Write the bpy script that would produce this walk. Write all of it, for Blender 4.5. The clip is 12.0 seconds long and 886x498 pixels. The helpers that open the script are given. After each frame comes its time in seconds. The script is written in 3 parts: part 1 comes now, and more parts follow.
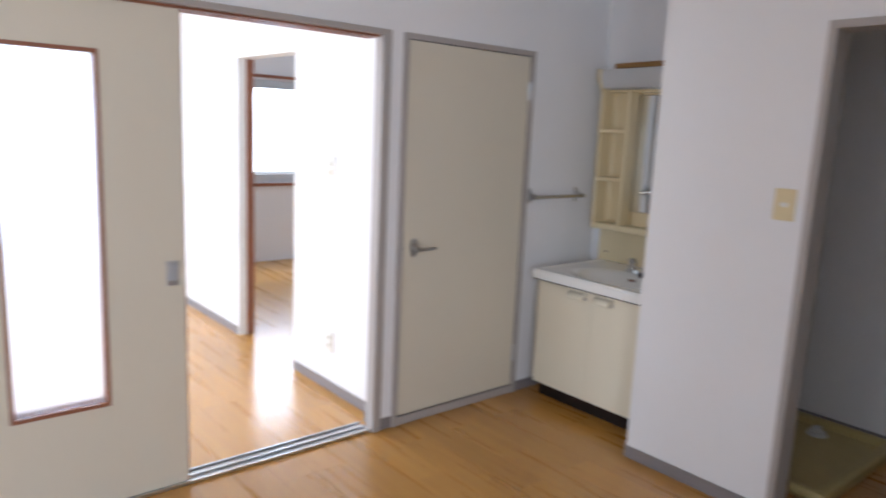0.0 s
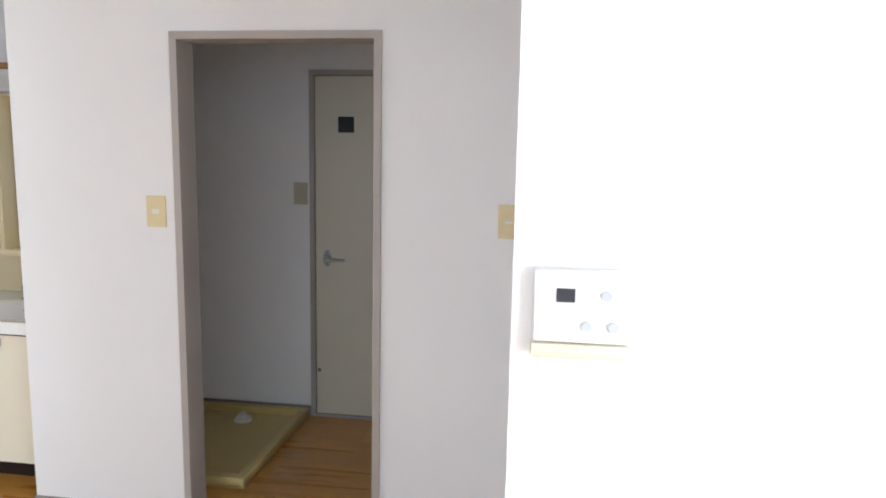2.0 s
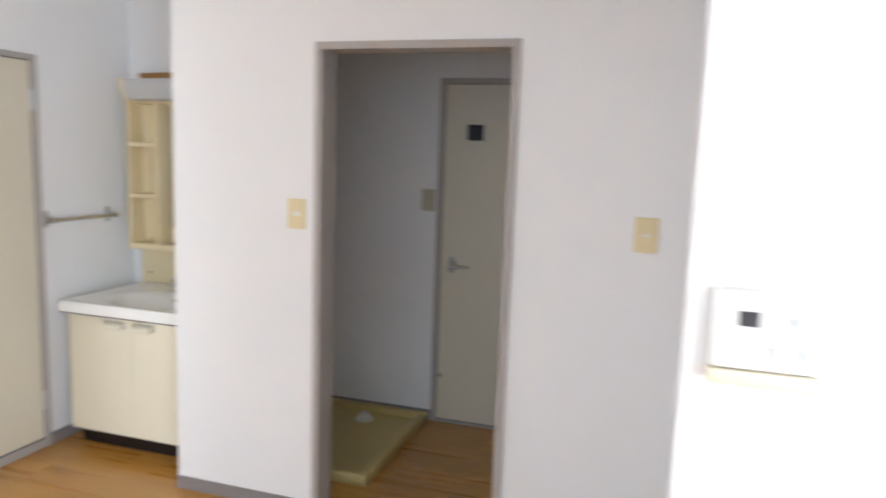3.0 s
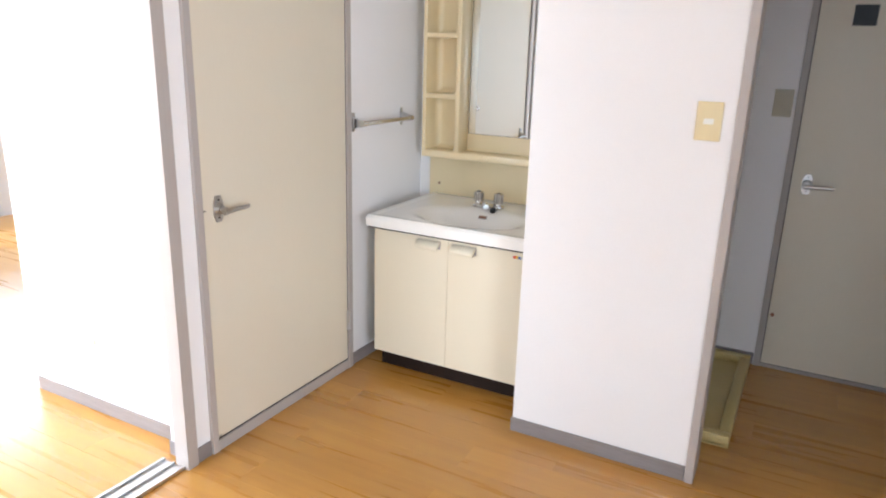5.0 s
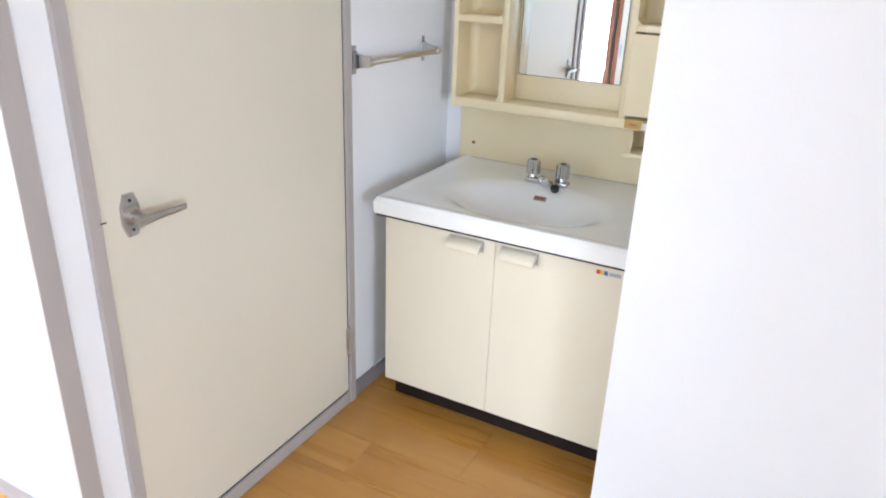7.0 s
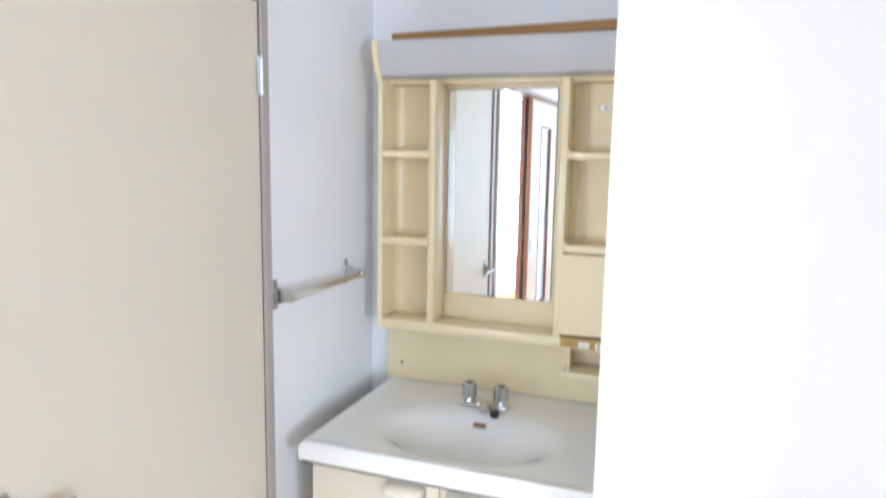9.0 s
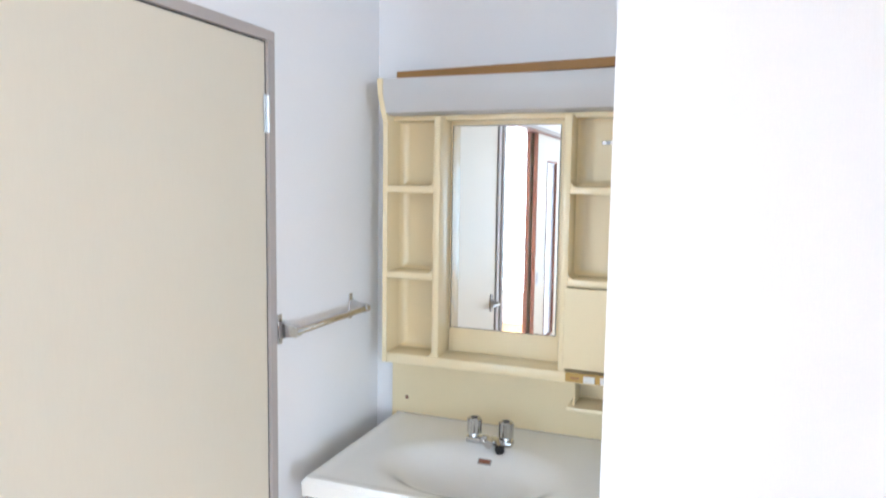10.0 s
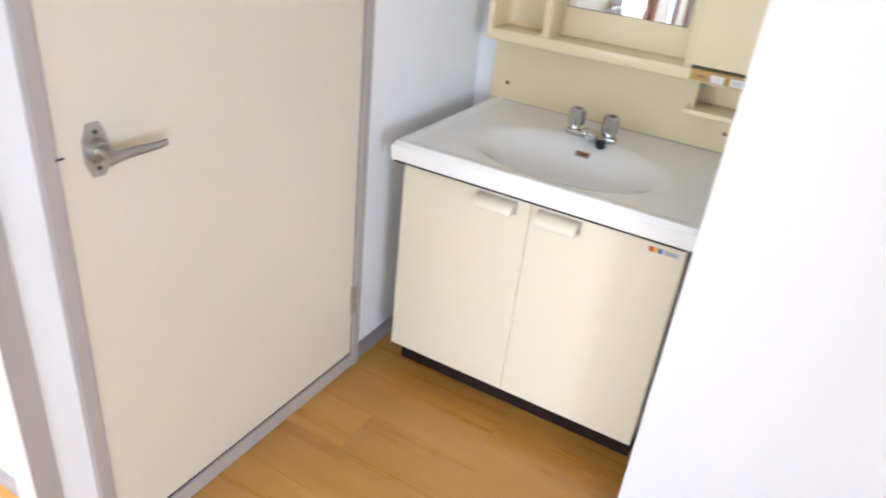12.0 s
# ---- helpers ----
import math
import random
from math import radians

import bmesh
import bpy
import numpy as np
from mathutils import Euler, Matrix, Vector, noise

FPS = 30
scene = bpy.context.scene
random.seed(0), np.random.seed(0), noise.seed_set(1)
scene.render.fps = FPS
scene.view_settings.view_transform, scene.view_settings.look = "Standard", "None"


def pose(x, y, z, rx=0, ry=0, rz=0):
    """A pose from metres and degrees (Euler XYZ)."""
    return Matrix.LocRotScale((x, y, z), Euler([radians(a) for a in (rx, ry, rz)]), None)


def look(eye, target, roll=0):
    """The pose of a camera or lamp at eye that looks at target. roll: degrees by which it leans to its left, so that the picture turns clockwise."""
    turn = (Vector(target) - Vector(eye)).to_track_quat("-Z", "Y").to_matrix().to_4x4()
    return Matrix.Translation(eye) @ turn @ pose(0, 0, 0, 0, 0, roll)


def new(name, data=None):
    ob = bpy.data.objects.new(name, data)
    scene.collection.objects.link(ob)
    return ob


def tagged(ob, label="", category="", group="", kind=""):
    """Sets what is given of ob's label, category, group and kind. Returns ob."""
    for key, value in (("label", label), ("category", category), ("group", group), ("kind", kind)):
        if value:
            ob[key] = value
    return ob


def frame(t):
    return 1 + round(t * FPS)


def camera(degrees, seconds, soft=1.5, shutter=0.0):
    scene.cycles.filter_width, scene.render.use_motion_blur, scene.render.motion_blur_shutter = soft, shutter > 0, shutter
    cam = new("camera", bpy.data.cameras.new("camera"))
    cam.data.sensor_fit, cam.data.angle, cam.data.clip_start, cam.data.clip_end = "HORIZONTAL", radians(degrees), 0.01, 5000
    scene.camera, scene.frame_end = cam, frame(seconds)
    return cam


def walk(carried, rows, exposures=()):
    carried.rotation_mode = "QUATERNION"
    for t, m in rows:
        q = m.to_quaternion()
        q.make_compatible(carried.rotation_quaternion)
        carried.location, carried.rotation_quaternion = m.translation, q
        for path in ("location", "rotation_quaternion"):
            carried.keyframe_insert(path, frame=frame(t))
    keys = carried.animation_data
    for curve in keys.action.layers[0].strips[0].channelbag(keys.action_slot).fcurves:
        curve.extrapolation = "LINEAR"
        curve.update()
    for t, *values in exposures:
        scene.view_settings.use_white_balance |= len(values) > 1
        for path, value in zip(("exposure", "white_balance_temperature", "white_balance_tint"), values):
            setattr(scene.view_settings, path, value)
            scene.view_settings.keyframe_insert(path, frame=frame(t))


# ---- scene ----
cam = camera(65.2, 12.0, soft=1.9, shutter=0.5)
PATH = [
    (0, (-0.006, -0.064, 1.47), (1.265, 1.441, 1.124), 2.6),
    (0.5, (0.049, -0.117, 1.459), (1.62, 1.078, 1.134), 2.2),
    (1, (0.139, -0.236, 1.487), (1.943, 0.572, 1.182), 2.2),
    (1.5, (0.191, -0.296, 1.486), (2.118, 0.159, 1.202), 2.3),
    (2, (0.206, -0.33, 1.488), (2.167, -0.059, 1.207), 1.1),
    (2.5, (0.216, -0.335, 1.488), (2.179, -0.07, 1.211), 1.0),
    (3, (0.208, -0.265, 1.488), (2.1, 0.324, 1.221), 2.0),
    (3.5, (0.167, -0.029, 1.46), (1.957, 0.824, 1.201), 3.9),
    (5.3, (0.455, 0.938, 1.435), (2.16, 1.788, 0.824), 1.1),
    (5.5, (0.545, 1.023, 1.442), (2.269, 1.814, 0.807), 0.3),
    (6, (0.771, 1.15, 1.41), (2.469, 1.938, 0.706), 2.3),
    (6.5, (0.994, 1.232, 1.409), (2.641, 2.082, 0.658), 2.6),
    (6.7, (1.065, 1.291, 1.393), (2.694, 2.158, 0.621), 2.4),
    (8.3, (1.248, 1.498, 1.389), (3.004, 2.174, 0.713), 1.1),
    (8.5, (1.268, 1.512, 1.437), (3.052, 2.196, 0.846), 0.8),
    (9, (1.264, 1.502, 1.504), (3.122, 2.189, 1.222), 1.0),
    (9.5, (1.254, 1.492, 1.516), (3.118, 2.207, 1.401), 1.2),
    (10, (1.26, 1.487, 1.51), (3.118, 2.202, 1.322), 0.8),
    (10.5, (1.296, 1.491, 1.449), (3.115, 2.208, 1.03), 2.2),
    (11, (1.317, 1.499, 1.391), (3.042, 2.177, 0.64), 3.9),
    (11.5, (1.334, 1.506, 1.349), (2.983, 2.173, 0.435), 4.3),
    (12, (1.344, 1.548, 1.333), (2.916, 2.353, 0.394), 6.4),
]
EXPOSURES = [(0.0, -1.45, 5750, 13), (0.5, -1.33, 5850, 13), (1.0, -0.64, 6050, 10), (2.5, -0.75, 5750, 8), (3.5, -0.46, 6050, 9), (5.5, -0.38, 5850, 12),
             (6.5, -0.31, 5580, 10), (8.5, -0.15, 5440, 8), (10.0, -0.11, 5460, 8), (12.0, -0.2, 5620, 10)]
walk(cam, [(t, look(eye, target, roll)) for t, eye, target, roll in PATH], EXPOSURES)

# ---- light ----
world = bpy.data.worlds.new("sky")
scene.world = world
world.use_nodes = True
wn = world.node_tree.nodes
sky = wn.new("ShaderNodeTexSky")
sky.sky_type = "NISHITA"
sky.sun_disc = False
sky.sun_elevation, sky.sun_rotation = radians(60), radians(18)
world.node_tree.links.new(sky.outputs[0], wn["Background"].inputs[0])
wn["Background"].inputs[1].default_value = 0.12
sun = new("sun", bpy.data.lights.new("sun", "SUN"))
sun.data.energy, sun.data.angle, sun.data.color = 3.0, radians(0.5), (1.0, 0.95, 0.88)
sun.matrix_world = look((2, 6, 11), (0, 0, 0))


def window_light(name, place, aim, width, height, watts, colour):
    """Skylight that falls in through a window's opening."""
    lamp = new(name, bpy.data.lights.new(name, "AREA"))
    lamp.data.shape, lamp.data.size, lamp.data.size_y = "RECTANGLE", width, height
    lamp.data.energy, lamp.data.color = watts, colour
    lamp.matrix_world = look(place, aim)
    return lamp


DAY = (0.78, 0.90, 1.0)
WARM_DAY = (0.89, 0.94, 0.97)   # less blue than DAY, tuned to warm the door and recess
window_light("skylight_west", (-3.38, 0.15, 1.13), (0, 0.15, 1.13), 4.4, 2.05, 90, DAY)
# Added lamp in an unseen window, to brighten the north wall and door.
window_light("fill_south", (-1.3, -2.38, 1.3), (-1.3, 0, 1.3), 1.8, 1.7, 200, WARM_DAY)
window_light("skylight_north", (0.55, 6.56, 1.15), (0.55, 0, 1.0), 2.5, 1.9, 115, DAY)
# Added lamp in an assumed window, to throw light into the vanity recess.
window_light("fill_room_west", (-1.78, 3.75, 1.25), (0, 3.75, 1.25), 1.9, 1.75, 230, WARM_DAY)
window_light("skylight_east_room", (3.7, 6.56, 1.33), (3.7, 0, 1.2), 2.1, 0.98, 90, DAY)


# ---- materials ----
def material(name, colour, rough=0.5, metal=0.0, vary=0.06, scale=6.0, grain=120.0, bump=0.05, stretch=(1, 1, 1), coat=0.0, spec=0.5, island=0.0):
    m = bpy.data.materials.new(name)
    m.use_nodes = True
    n, l = m.node_tree.nodes, m.node_tree.links
    b = n["Principled BSDF"]
    b.inputs["Roughness"].default_value, b.inputs["Metallic"].default_value = rough, metal
    b.inputs["Coat Weight"].default_value, b.inputs["Specular IOR Level"].default_value = coat, spec
    tc = n.new("ShaderNodeTexCoord")
    mp = n.new("ShaderNodeMapping")
    mp.inputs["Scale"].default_value = stretch
    l.new(tc.outputs["Object"], mp.inputs[0])
    big, fine = n.new("ShaderNodeTexNoise"), n.new("ShaderNodeTexNoise")
    big.inputs["Scale"].default_value, fine.inputs["Scale"].default_value = scale, grain
    big.inputs["Detail"].default_value, fine.inputs["Detail"].default_value = 4, 3
    l.new(mp.outputs[0], big.inputs["Vector"]), l.new(mp.outputs[0], fine.inputs["Vector"])
    both = n.new("ShaderNodeMix")
    both.inputs[0].default_value = 0.35
    l.new(big.outputs["Fac"], both.inputs[2]), l.new(fine.outputs["Fac"], both.inputs[3])
    ramp = n.new("ShaderNodeMapRange")
    ramp.inputs[1].default_value, ramp.inputs[2].default_value = 0.3, 0.7
    ramp.inputs[3].default_value, ramp.inputs[4].default_value = 1 - vary, 1 + vary * 0.5
    l.new(both.outputs[0], ramp.inputs[0])
    hsv = n.new("ShaderNodeHueSaturation")
    hsv.inputs["Color"].default_value = (*colour, 1)
    l.new(ramp.outputs[0], hsv.inputs["Value"])
    l.new(hsv.outputs[0], b.inputs["Base Color"])
    rr = n.new("ShaderNodeMapRange")
    rr.inputs[3].default_value, rr.inputs[4].default_value = max(rough - 0.06, 0.02), min(rough + 0.06, 1)
    l.new(big.outputs["Fac"], rr.inputs[0]), l.new(rr.outputs[0], b.inputs["Roughness"])
    if bump:
        bp = n.new("ShaderNodeBump")
        bp.inputs["Strength"].default_value, bp.inputs["Distance"].default_value = bump, 0.002
        l.new(fine.outputs["Fac"], bp.inputs["Height"]), l.new(bp.outputs[0], b.inputs["Normal"])
    return m


def wallpaper():
    """White vinyl wallpaper with a fine woven relief and faint soiling."""
    m = material("wallpaper", (0.87, 0.86, 0.865), 0.75, vary=0.035, scale=1.6, grain=260, bump=0.12)
    n, l = m.node_tree.nodes, m.node_tree.links
    tc = n.new("ShaderNodeTexCoord")
    mp = n.new("ShaderNodeMapping")
    mp.inputs["Scale"].default_value = (420, 420, 36)
    l.new(tc.outputs["Object"], mp.inputs[0])
    weave = n.new("ShaderNodeTexNoise")
    weave.inputs["Scale"].default_value, weave.inputs["Detail"].default_value = 1.0, 2
    l.new(mp.outputs[0], weave.inputs["Vector"])
    bp = n["Bump"]
    bp.inputs["Strength"].default_value, bp.inputs["Distance"].default_value = 0.25, 0.0012
    l.new(weave.outputs["Fac"], bp.inputs["Height"])
    return m


def plank_wood():
    """Orange oak-print floorboards: streaks along y, tone by board."""
    m = bpy.data.materials.new("floor_oak")
    m.use_nodes = True
    n, l = m.node_tree.nodes, m.node_tree.links
    b = n["Principled BSDF"]
    b.inputs["Coat Weight"].default_value, b.inputs["Coat Roughness"].default_value = 0.35, 0.16
    tc, info = n.new("ShaderNodeTexCoord"), n.new("ShaderNodeObjectInfo")
    shift = n.new("ShaderNodeVectorMath")
    shift.operation = "MULTIPLY_ADD"
    cmb = n.new("ShaderNodeCombineXYZ")
    for k in range(3):
        l.new(info.outputs["Random"], cmb.inputs[k])
    l.new(cmb.outputs[0], shift.inputs[0])
    shift.inputs[1].default_value = (7.3, 19.1, 3.7)
    l.new(tc.outputs["Object"], shift.inputs[2])
    mp = n.new("ShaderNodeMapping")
    mp.inputs["Scale"].default_value = (24, 1.2, 8)
    l.new(shift.outputs[0], mp.inputs[0])
    streak, pore = n.new("ShaderNodeTexNoise"), n.new("ShaderNodeTexNoise")
    streak.inputs["Scale"].default_value, streak.inputs["Detail"].default_value, streak.inputs["Distortion"].default_value = 1.0, 3.0, 0.12
    l.new(mp.outputs[0], streak.inputs["Vector"])
    mp2 = n.new("ShaderNodeMapping")
    mp2.inputs["Scale"].default_value = (260, 7, 40)
    l.new(shift.outputs[0], mp2.inputs[0]), l.new(mp2.outputs[0], pore.inputs["Vector"])
    pore.inputs["Scale"].default_value, pore.inputs["Detail"].default_value = 1.0, 3
    ramp = n.new("ShaderNodeValToRGB")
    e = ramp.color_ramp.elements
    e[0].position, e[0].color = 0.20, (0.46, 0.212, 0.039, 1)
    e[1].position, e[1].color = 0.76, (0.575, 0.298, 0.061, 1)
    mid = e.new(0.46)
    mid.color = (0.525, 0.258, 0.050, 1)
    l.new(streak.outputs["Fac"], ramp.inputs[0])
    tone = n.new("ShaderNodeMapRange")
    tone.inputs[3].default_value, tone.inputs[4].default_value = 0.91, 1.05
    l.new(info.outputs["Random"], tone.inputs[0])
    pr = n.new("ShaderNodeMapRange")
    pr.inputs[1].default_value, pr.inputs[2].default_value, pr.inputs[3].default_value, pr.inputs[4].default_value = 0.25, 0.65, 0.975, 1.0
    l.new(pore.outputs["Fac"], pr.inputs[0])
    mul = n.new("ShaderNodeMath")
    mul.operation = "MULTIPLY"
    l.new(tone.outputs[0], mul.inputs[0]), l.new(pr.outputs[0], mul.inputs[1])
    hsv = n.new("ShaderNodeHueSaturation")
    l.new(ramp.outputs[0], hsv.inputs["Color"]), l.new(mul.outputs[0], hsv.inputs["Value"])
    l.new(hsv.outputs[0], b.inputs["Base Color"])
    rr = n.new("ShaderNodeMapRange")
    rr.inputs[3].default_value, rr.inputs[4].default_value = 0.22, 0.36
    l.new(streak.outputs["Fac"], rr.inputs[0]), l.new(rr.outputs[0], b.inputs["Roughness"])
    bp = n.new("ShaderNodeBump")
    bp.inputs["Strength"].default_value, bp.inputs["Distance"].default_value = 0.06, 0.001
    l.new(pore.outputs["Fac"], bp.inputs["Height"]), l.new(bp.outputs[0], b.inputs["Normal"])
    return m


WALL = wallpaper()
OAK = plank_wood()
JOINT = material("floor_joint", (0.34, 0.16, 0.05), 0.7)
CEILING = material("ceiling_paper", (0.87, 0.86, 0.84), 0.9, vary=0.03, grain=200, bump=0.1)
CREAM = material("door_laminate", (0.71, 0.652, 0.53), 0.42, vary=0.03, scale=2.5, grain=180, bump=0.03, stretch=(1, 1, 0.12))
TRIM = material("taupe_trim", (0.43, 0.39, 0.365), 0.45, vary=0.06, scale=5, grain=90, bump=0.05, stretch=(1, 1, 0.1))
SKIRT = material("grey_skirting", (0.26, 0.235, 0.235), 0.5, vary=0.22, scale=9, grain=60, bump=0.08, stretch=(0.35, 0.35, 3))
BROWN = material("brown_stain", (0.30, 0.115, 0.06), 0.4, vary=0.2, scale=8, grain=70, stretch=(1, 1, 0.1))
VANITY = material("vanity_cream", (0.79, 0.715, 0.555), 0.38, vary=0.025, scale=3, grain=150, bump=0.02)
PLASTIC = material("cream_plastic", (0.87, 0.735, 0.465), 0.24, vary=0.04, scale=5, grain=200, bump=0.02)
CERAMIC = material("white_basin", (0.90, 0.89, 0.86), 0.18, vary=0.02, scale=4, grain=60, bump=0.0, coat=0.3)
CHROME = material("chrome", (0.62, 0.61, 0.60), 0.16, 1.0, vary=0.08, scale=30, grain=200, bump=0.0)
STEEL = material("satin_steel", (0.46, 0.44, 0.42), 0.34, 1.0, vary=0.1, scale=30, grain=300, bump=0.03)
BLACK = material("black_rubber", (0.015, 0.015, 0.018), 0.5)
# Plinth brown, reused for the shade painted into the gap under the basin.
KICK = material("dark_plinth_and_gap", (0.022, 0.013, 0.010), 0.65, vary=0.2, spec=0.15)
HOOD = material("lamp_cover", (0.57, 0.565, 0.56), 0.4, vary=0.02, grain=200, bump=0.02)
PLATE = material("yellowed_plate", (0.74, 0.62, 0.36), 0.4, vary=0.05, scale=20)
PLATE2 = material("greyed_plate", (0.52, 0.48, 0.37), 0.4, vary=0.05, scale=20)
ROCKER = material("white_rocker", (0.80, 0.78, 0.72), 0.35, vary=0.03, scale=30)
PAN = material("pan_plastic", (0.60, 0.48, 0.20), 0.4, vary=0.08, scale=8, grain=80, bump=0.04)
BATTEN = material("wood_batten", (0.42, 0.21, 0.06), 0.55, vary=0.15, scale=8, grain=60, stretch=(1, 0.08, 1), bump=0.1)
GOLD = material("gold_plate", (0.45, 0.28, 0.07), 0.35, 0.3, vary=0.05, scale=20)
SILVER = material("aluminium", (0.60, 0.61, 0.62), 0.3, 1.0, vary=0.05, scale=20)
# Near black for print and fittings, also for shade painted into door gaps.
DARK = material("dark_print_and_gap", (0.03, 0.03, 0.035), 0.4)
GREYMARK = material("grey_print", (0.42, 0.43, 0.45), 0.5)
RED = material("red_print", (0.60, 0.05, 0.03), 0.4)
YELLOW = material("yellow_print", (0.75, 0.48, 0.03), 0.4)
BLUE = material("blue_print", (0.06, 0.16, 0.45), 0.4)
SKINGLASS = material("obscure_pane", (0.02, 0.021, 0.024), 0.4, vary=0.2, scale=60, grain=300, bump=0.2, spec=0.25)
REMOTE = material("remote_plastic", (0.79, 0.78, 0.75), 0.4, vary=0.02, scale=20)
BUTTON = material("button_grey", (0.55, 0.57, 0.60), 0.4, vary=0.02, scale=20)
# Dark wall colour chosen to swallow bounce light in an unseen corner.
DIM_WALL = material("dim_spill_wall", (0.30, 0.27, 0.22), 0.9, vary=0.1, scale=4, grain=300, bump=0.2)
EARTH = material("earth", (0.22, 0.21, 0.18), 0.9, vary=0.3, scale=0.3, grain=4, bump=0.3)
MIRROR = material("mirror_silver", (0.86, 0.88, 0.88), 0.0, 1.0, vary=0.0, bump=0.0)
MIRROR.node_tree.nodes["Principled BSDF"].inputs["Roughness"].default_value = 0.01
for link in list(MIRROR.node_tree.links):
    if link.to_socket.name == "Roughness":
        MIRROR.node_tree.links.remove(link)


def glass(name, rough, colour=(1, 1, 1)):
    m = bpy.data.materials.new(name)
    m.use_nodes = True
    b = m.node_tree.nodes["Principled BSDF"]
    b.inputs["Base Color"].default_value = (*colour, 1)
    b.inputs["Roughness"].default_value, b.inputs["Transmission Weight"].default_value, b.inputs["IOR"].default_value = rough, 1.0, 1.45
    return m


CLEAR = glass("clear_glass", 0.0)
FROST = glass("frosted_glass", 0.35, (0.95, 0.97, 1.0))

# ---- building helpers ----
ORIGIN = {}


def box(bm, x0, x1, y0, y1, z0, z1, bevel=0.0, segments=2):
    """Adds a box, its edges rounded, to bm."""
    made = bmesh.ops.create_cube(bm, size=1.0)["verts"]
    for v in made:
        v.co = Vector((x0 + (v.co.x + 0.5) * (x1 - x0), y0 + (v.co.y + 0.5) * (y1 - y0), z0 + (v.co.z + 0.5) * (z1 - z0)))
    if bevel:
        edges = {e for v in made for e in v.link_edges}
        bmesh.ops.bevel(bm, geom=list(edges), offset=bevel, segments=segments, affect="EDGES", profile=0.5)
    return bm


def boxes(*rows, bevel=0.0):
    bm = bmesh.new()
    for r in rows:
        box(bm, *r, bevel=bevel)
    return bm


def tube(bm, a, b, r0, r1=None, sides=20):
    """Adds a capped cylinder or cone from a to b."""
    a, b = Vector(a), Vector(b)
    turn = (b - a).to_track_quat("Z", "Y").to_matrix().to_4x4()
    m = Matrix.Translation((a + b) / 2) @ turn
    bmesh.ops.create_cone(bm, cap_ends=True, segments=sides, radius1=r0, radius2=r0 if r1 is None else r1, depth=(b - a).length, matrix=m)
    return bm


def prism(bm, outline, axis, low, high):
    """Adds a solid: an outline of (u, v) drawn out along an axis from low to high."""
    def at(u, v, w):
        return {"x": (w, u, v), "y": (u, w, v), "z": (u, v, w)}[axis]
    lo = [bm.verts.new(at(u, v, low)) for u, v in outline]
    hi = [bm.verts.new(at(u, v, high)) for u, v in outline]
    k = len(outline)
    bm.faces.new(lo), bm.faces.new(hi)
    for i in range(k):
        bm.faces.new((lo[i], lo[(i + 1) % k], hi[(i + 1) % k], hi[i]))
    bmesh.ops.recalc_face_normals(bm, faces=bm.faces)
    return bm


def thing(name, place, label, category, kind="", group=""):
    ob = new(name)
    ob.location = place
    ob.empty_display_size = 0.05
    ORIGIN[ob] = Vector(place)
    return tagged(ob, label, category, group, kind)


def part(name, bm, mat, parent, label="", smooth=False):
    """Links bm, drawn in world coordinates, as one mesh under parent."""
    o = ORIGIN[parent] if parent else Vector((0, 0, 0))
    bmesh.ops.translate(bm, verts=bm.verts, vec=-o)
    me = bpy.data.meshes.new(name)
    bm.to_mesh(me)
    bm.free()
    me.materials.append(mat)
    for p in me.polygons:
        p.use_smooth = smooth
    if smooth:
        me.set_sharp_from_angle(angle=radians(35))
    ob = new(name, me)
    if parent:
        ob.parent = parent
    ORIGIN[ob] = o
    if label:
        ob["label"] = label
    return ob


def solid(name, bm, mat, label, category, kind="structure"):
    return tagged(part(name, bm, mat, None), label, category, kind=kind)


TOP = 2.42     # ceiling height
NW = 2.54      # kitchen's north wall
EW = 2.625     # kitchen's east wall
BACK = 3.38    # back of the vanity recess
RECESS = 1.668  # south side of the vanity recess
WASH = 3.80    # washroom's far wall

# ---- walls ----
solid("wall_north", boxes((-3.4, 0.0, NW, 2.66, 0, TOP), (0.0, 1.836, NW, 2.66, 1.882, TOP), (1.836, 1.905, NW, 2.66, 0, TOP),
                          (1.905, 2.765, NW, 2.66, 1.882, TOP), (2.765, 3.5, NW, 2.66, 0, TOP)), WALL,
      "white woven vinyl wallpaper wall with door openings", "wall")
solid("wall_recess_back", boxes((BACK, 3.5, 1.57, NW, 0, TOP)), WALL, "white wallpaper wall behind the vanity", "wall")
solid("wall_recess_side", boxes((EW + 0.1, BACK, 1.57, RECESS, 0, TOP)), WALL, "white wallpaper partition beside the vanity", "wall")
solid("wall_east", boxes((EW, EW + 0.1, 1.014, RECESS, 0, TOP), (EW, EW + 0.1, 0.23, 1.014, 1.895, TOP), (EW, EW + 0.1, -0.6, 0.23, 0, TOP)), WALL,
      "white wallpaper wall with an open washroom doorway", "wall")
solid("wall_stub", boxes((1.012, 1.12, -2.62, -0.302, 0, TOP)), WALL, "white wallpaper partition end beside the kitchen", "wall")
solid("wall_nook", boxes((1.12, EW, -0.62, -0.45, 0, TOP)), WALL, "white wallpaper wall of a shallow nook", "wall")
solid("wall_south", boxes((-3.52, -2.25, -2.62, -2.5, 0, TOP), (-0.35, 1.012, -2.62, -2.5, 0, TOP), (-2.25, -0.35, -2.62, -2.5, 0, 0.4), (-2.25, -0.35, -2.62, -2.5, 2.2, TOP)), WALL, "white wallpaper wall round an added window", "wall")
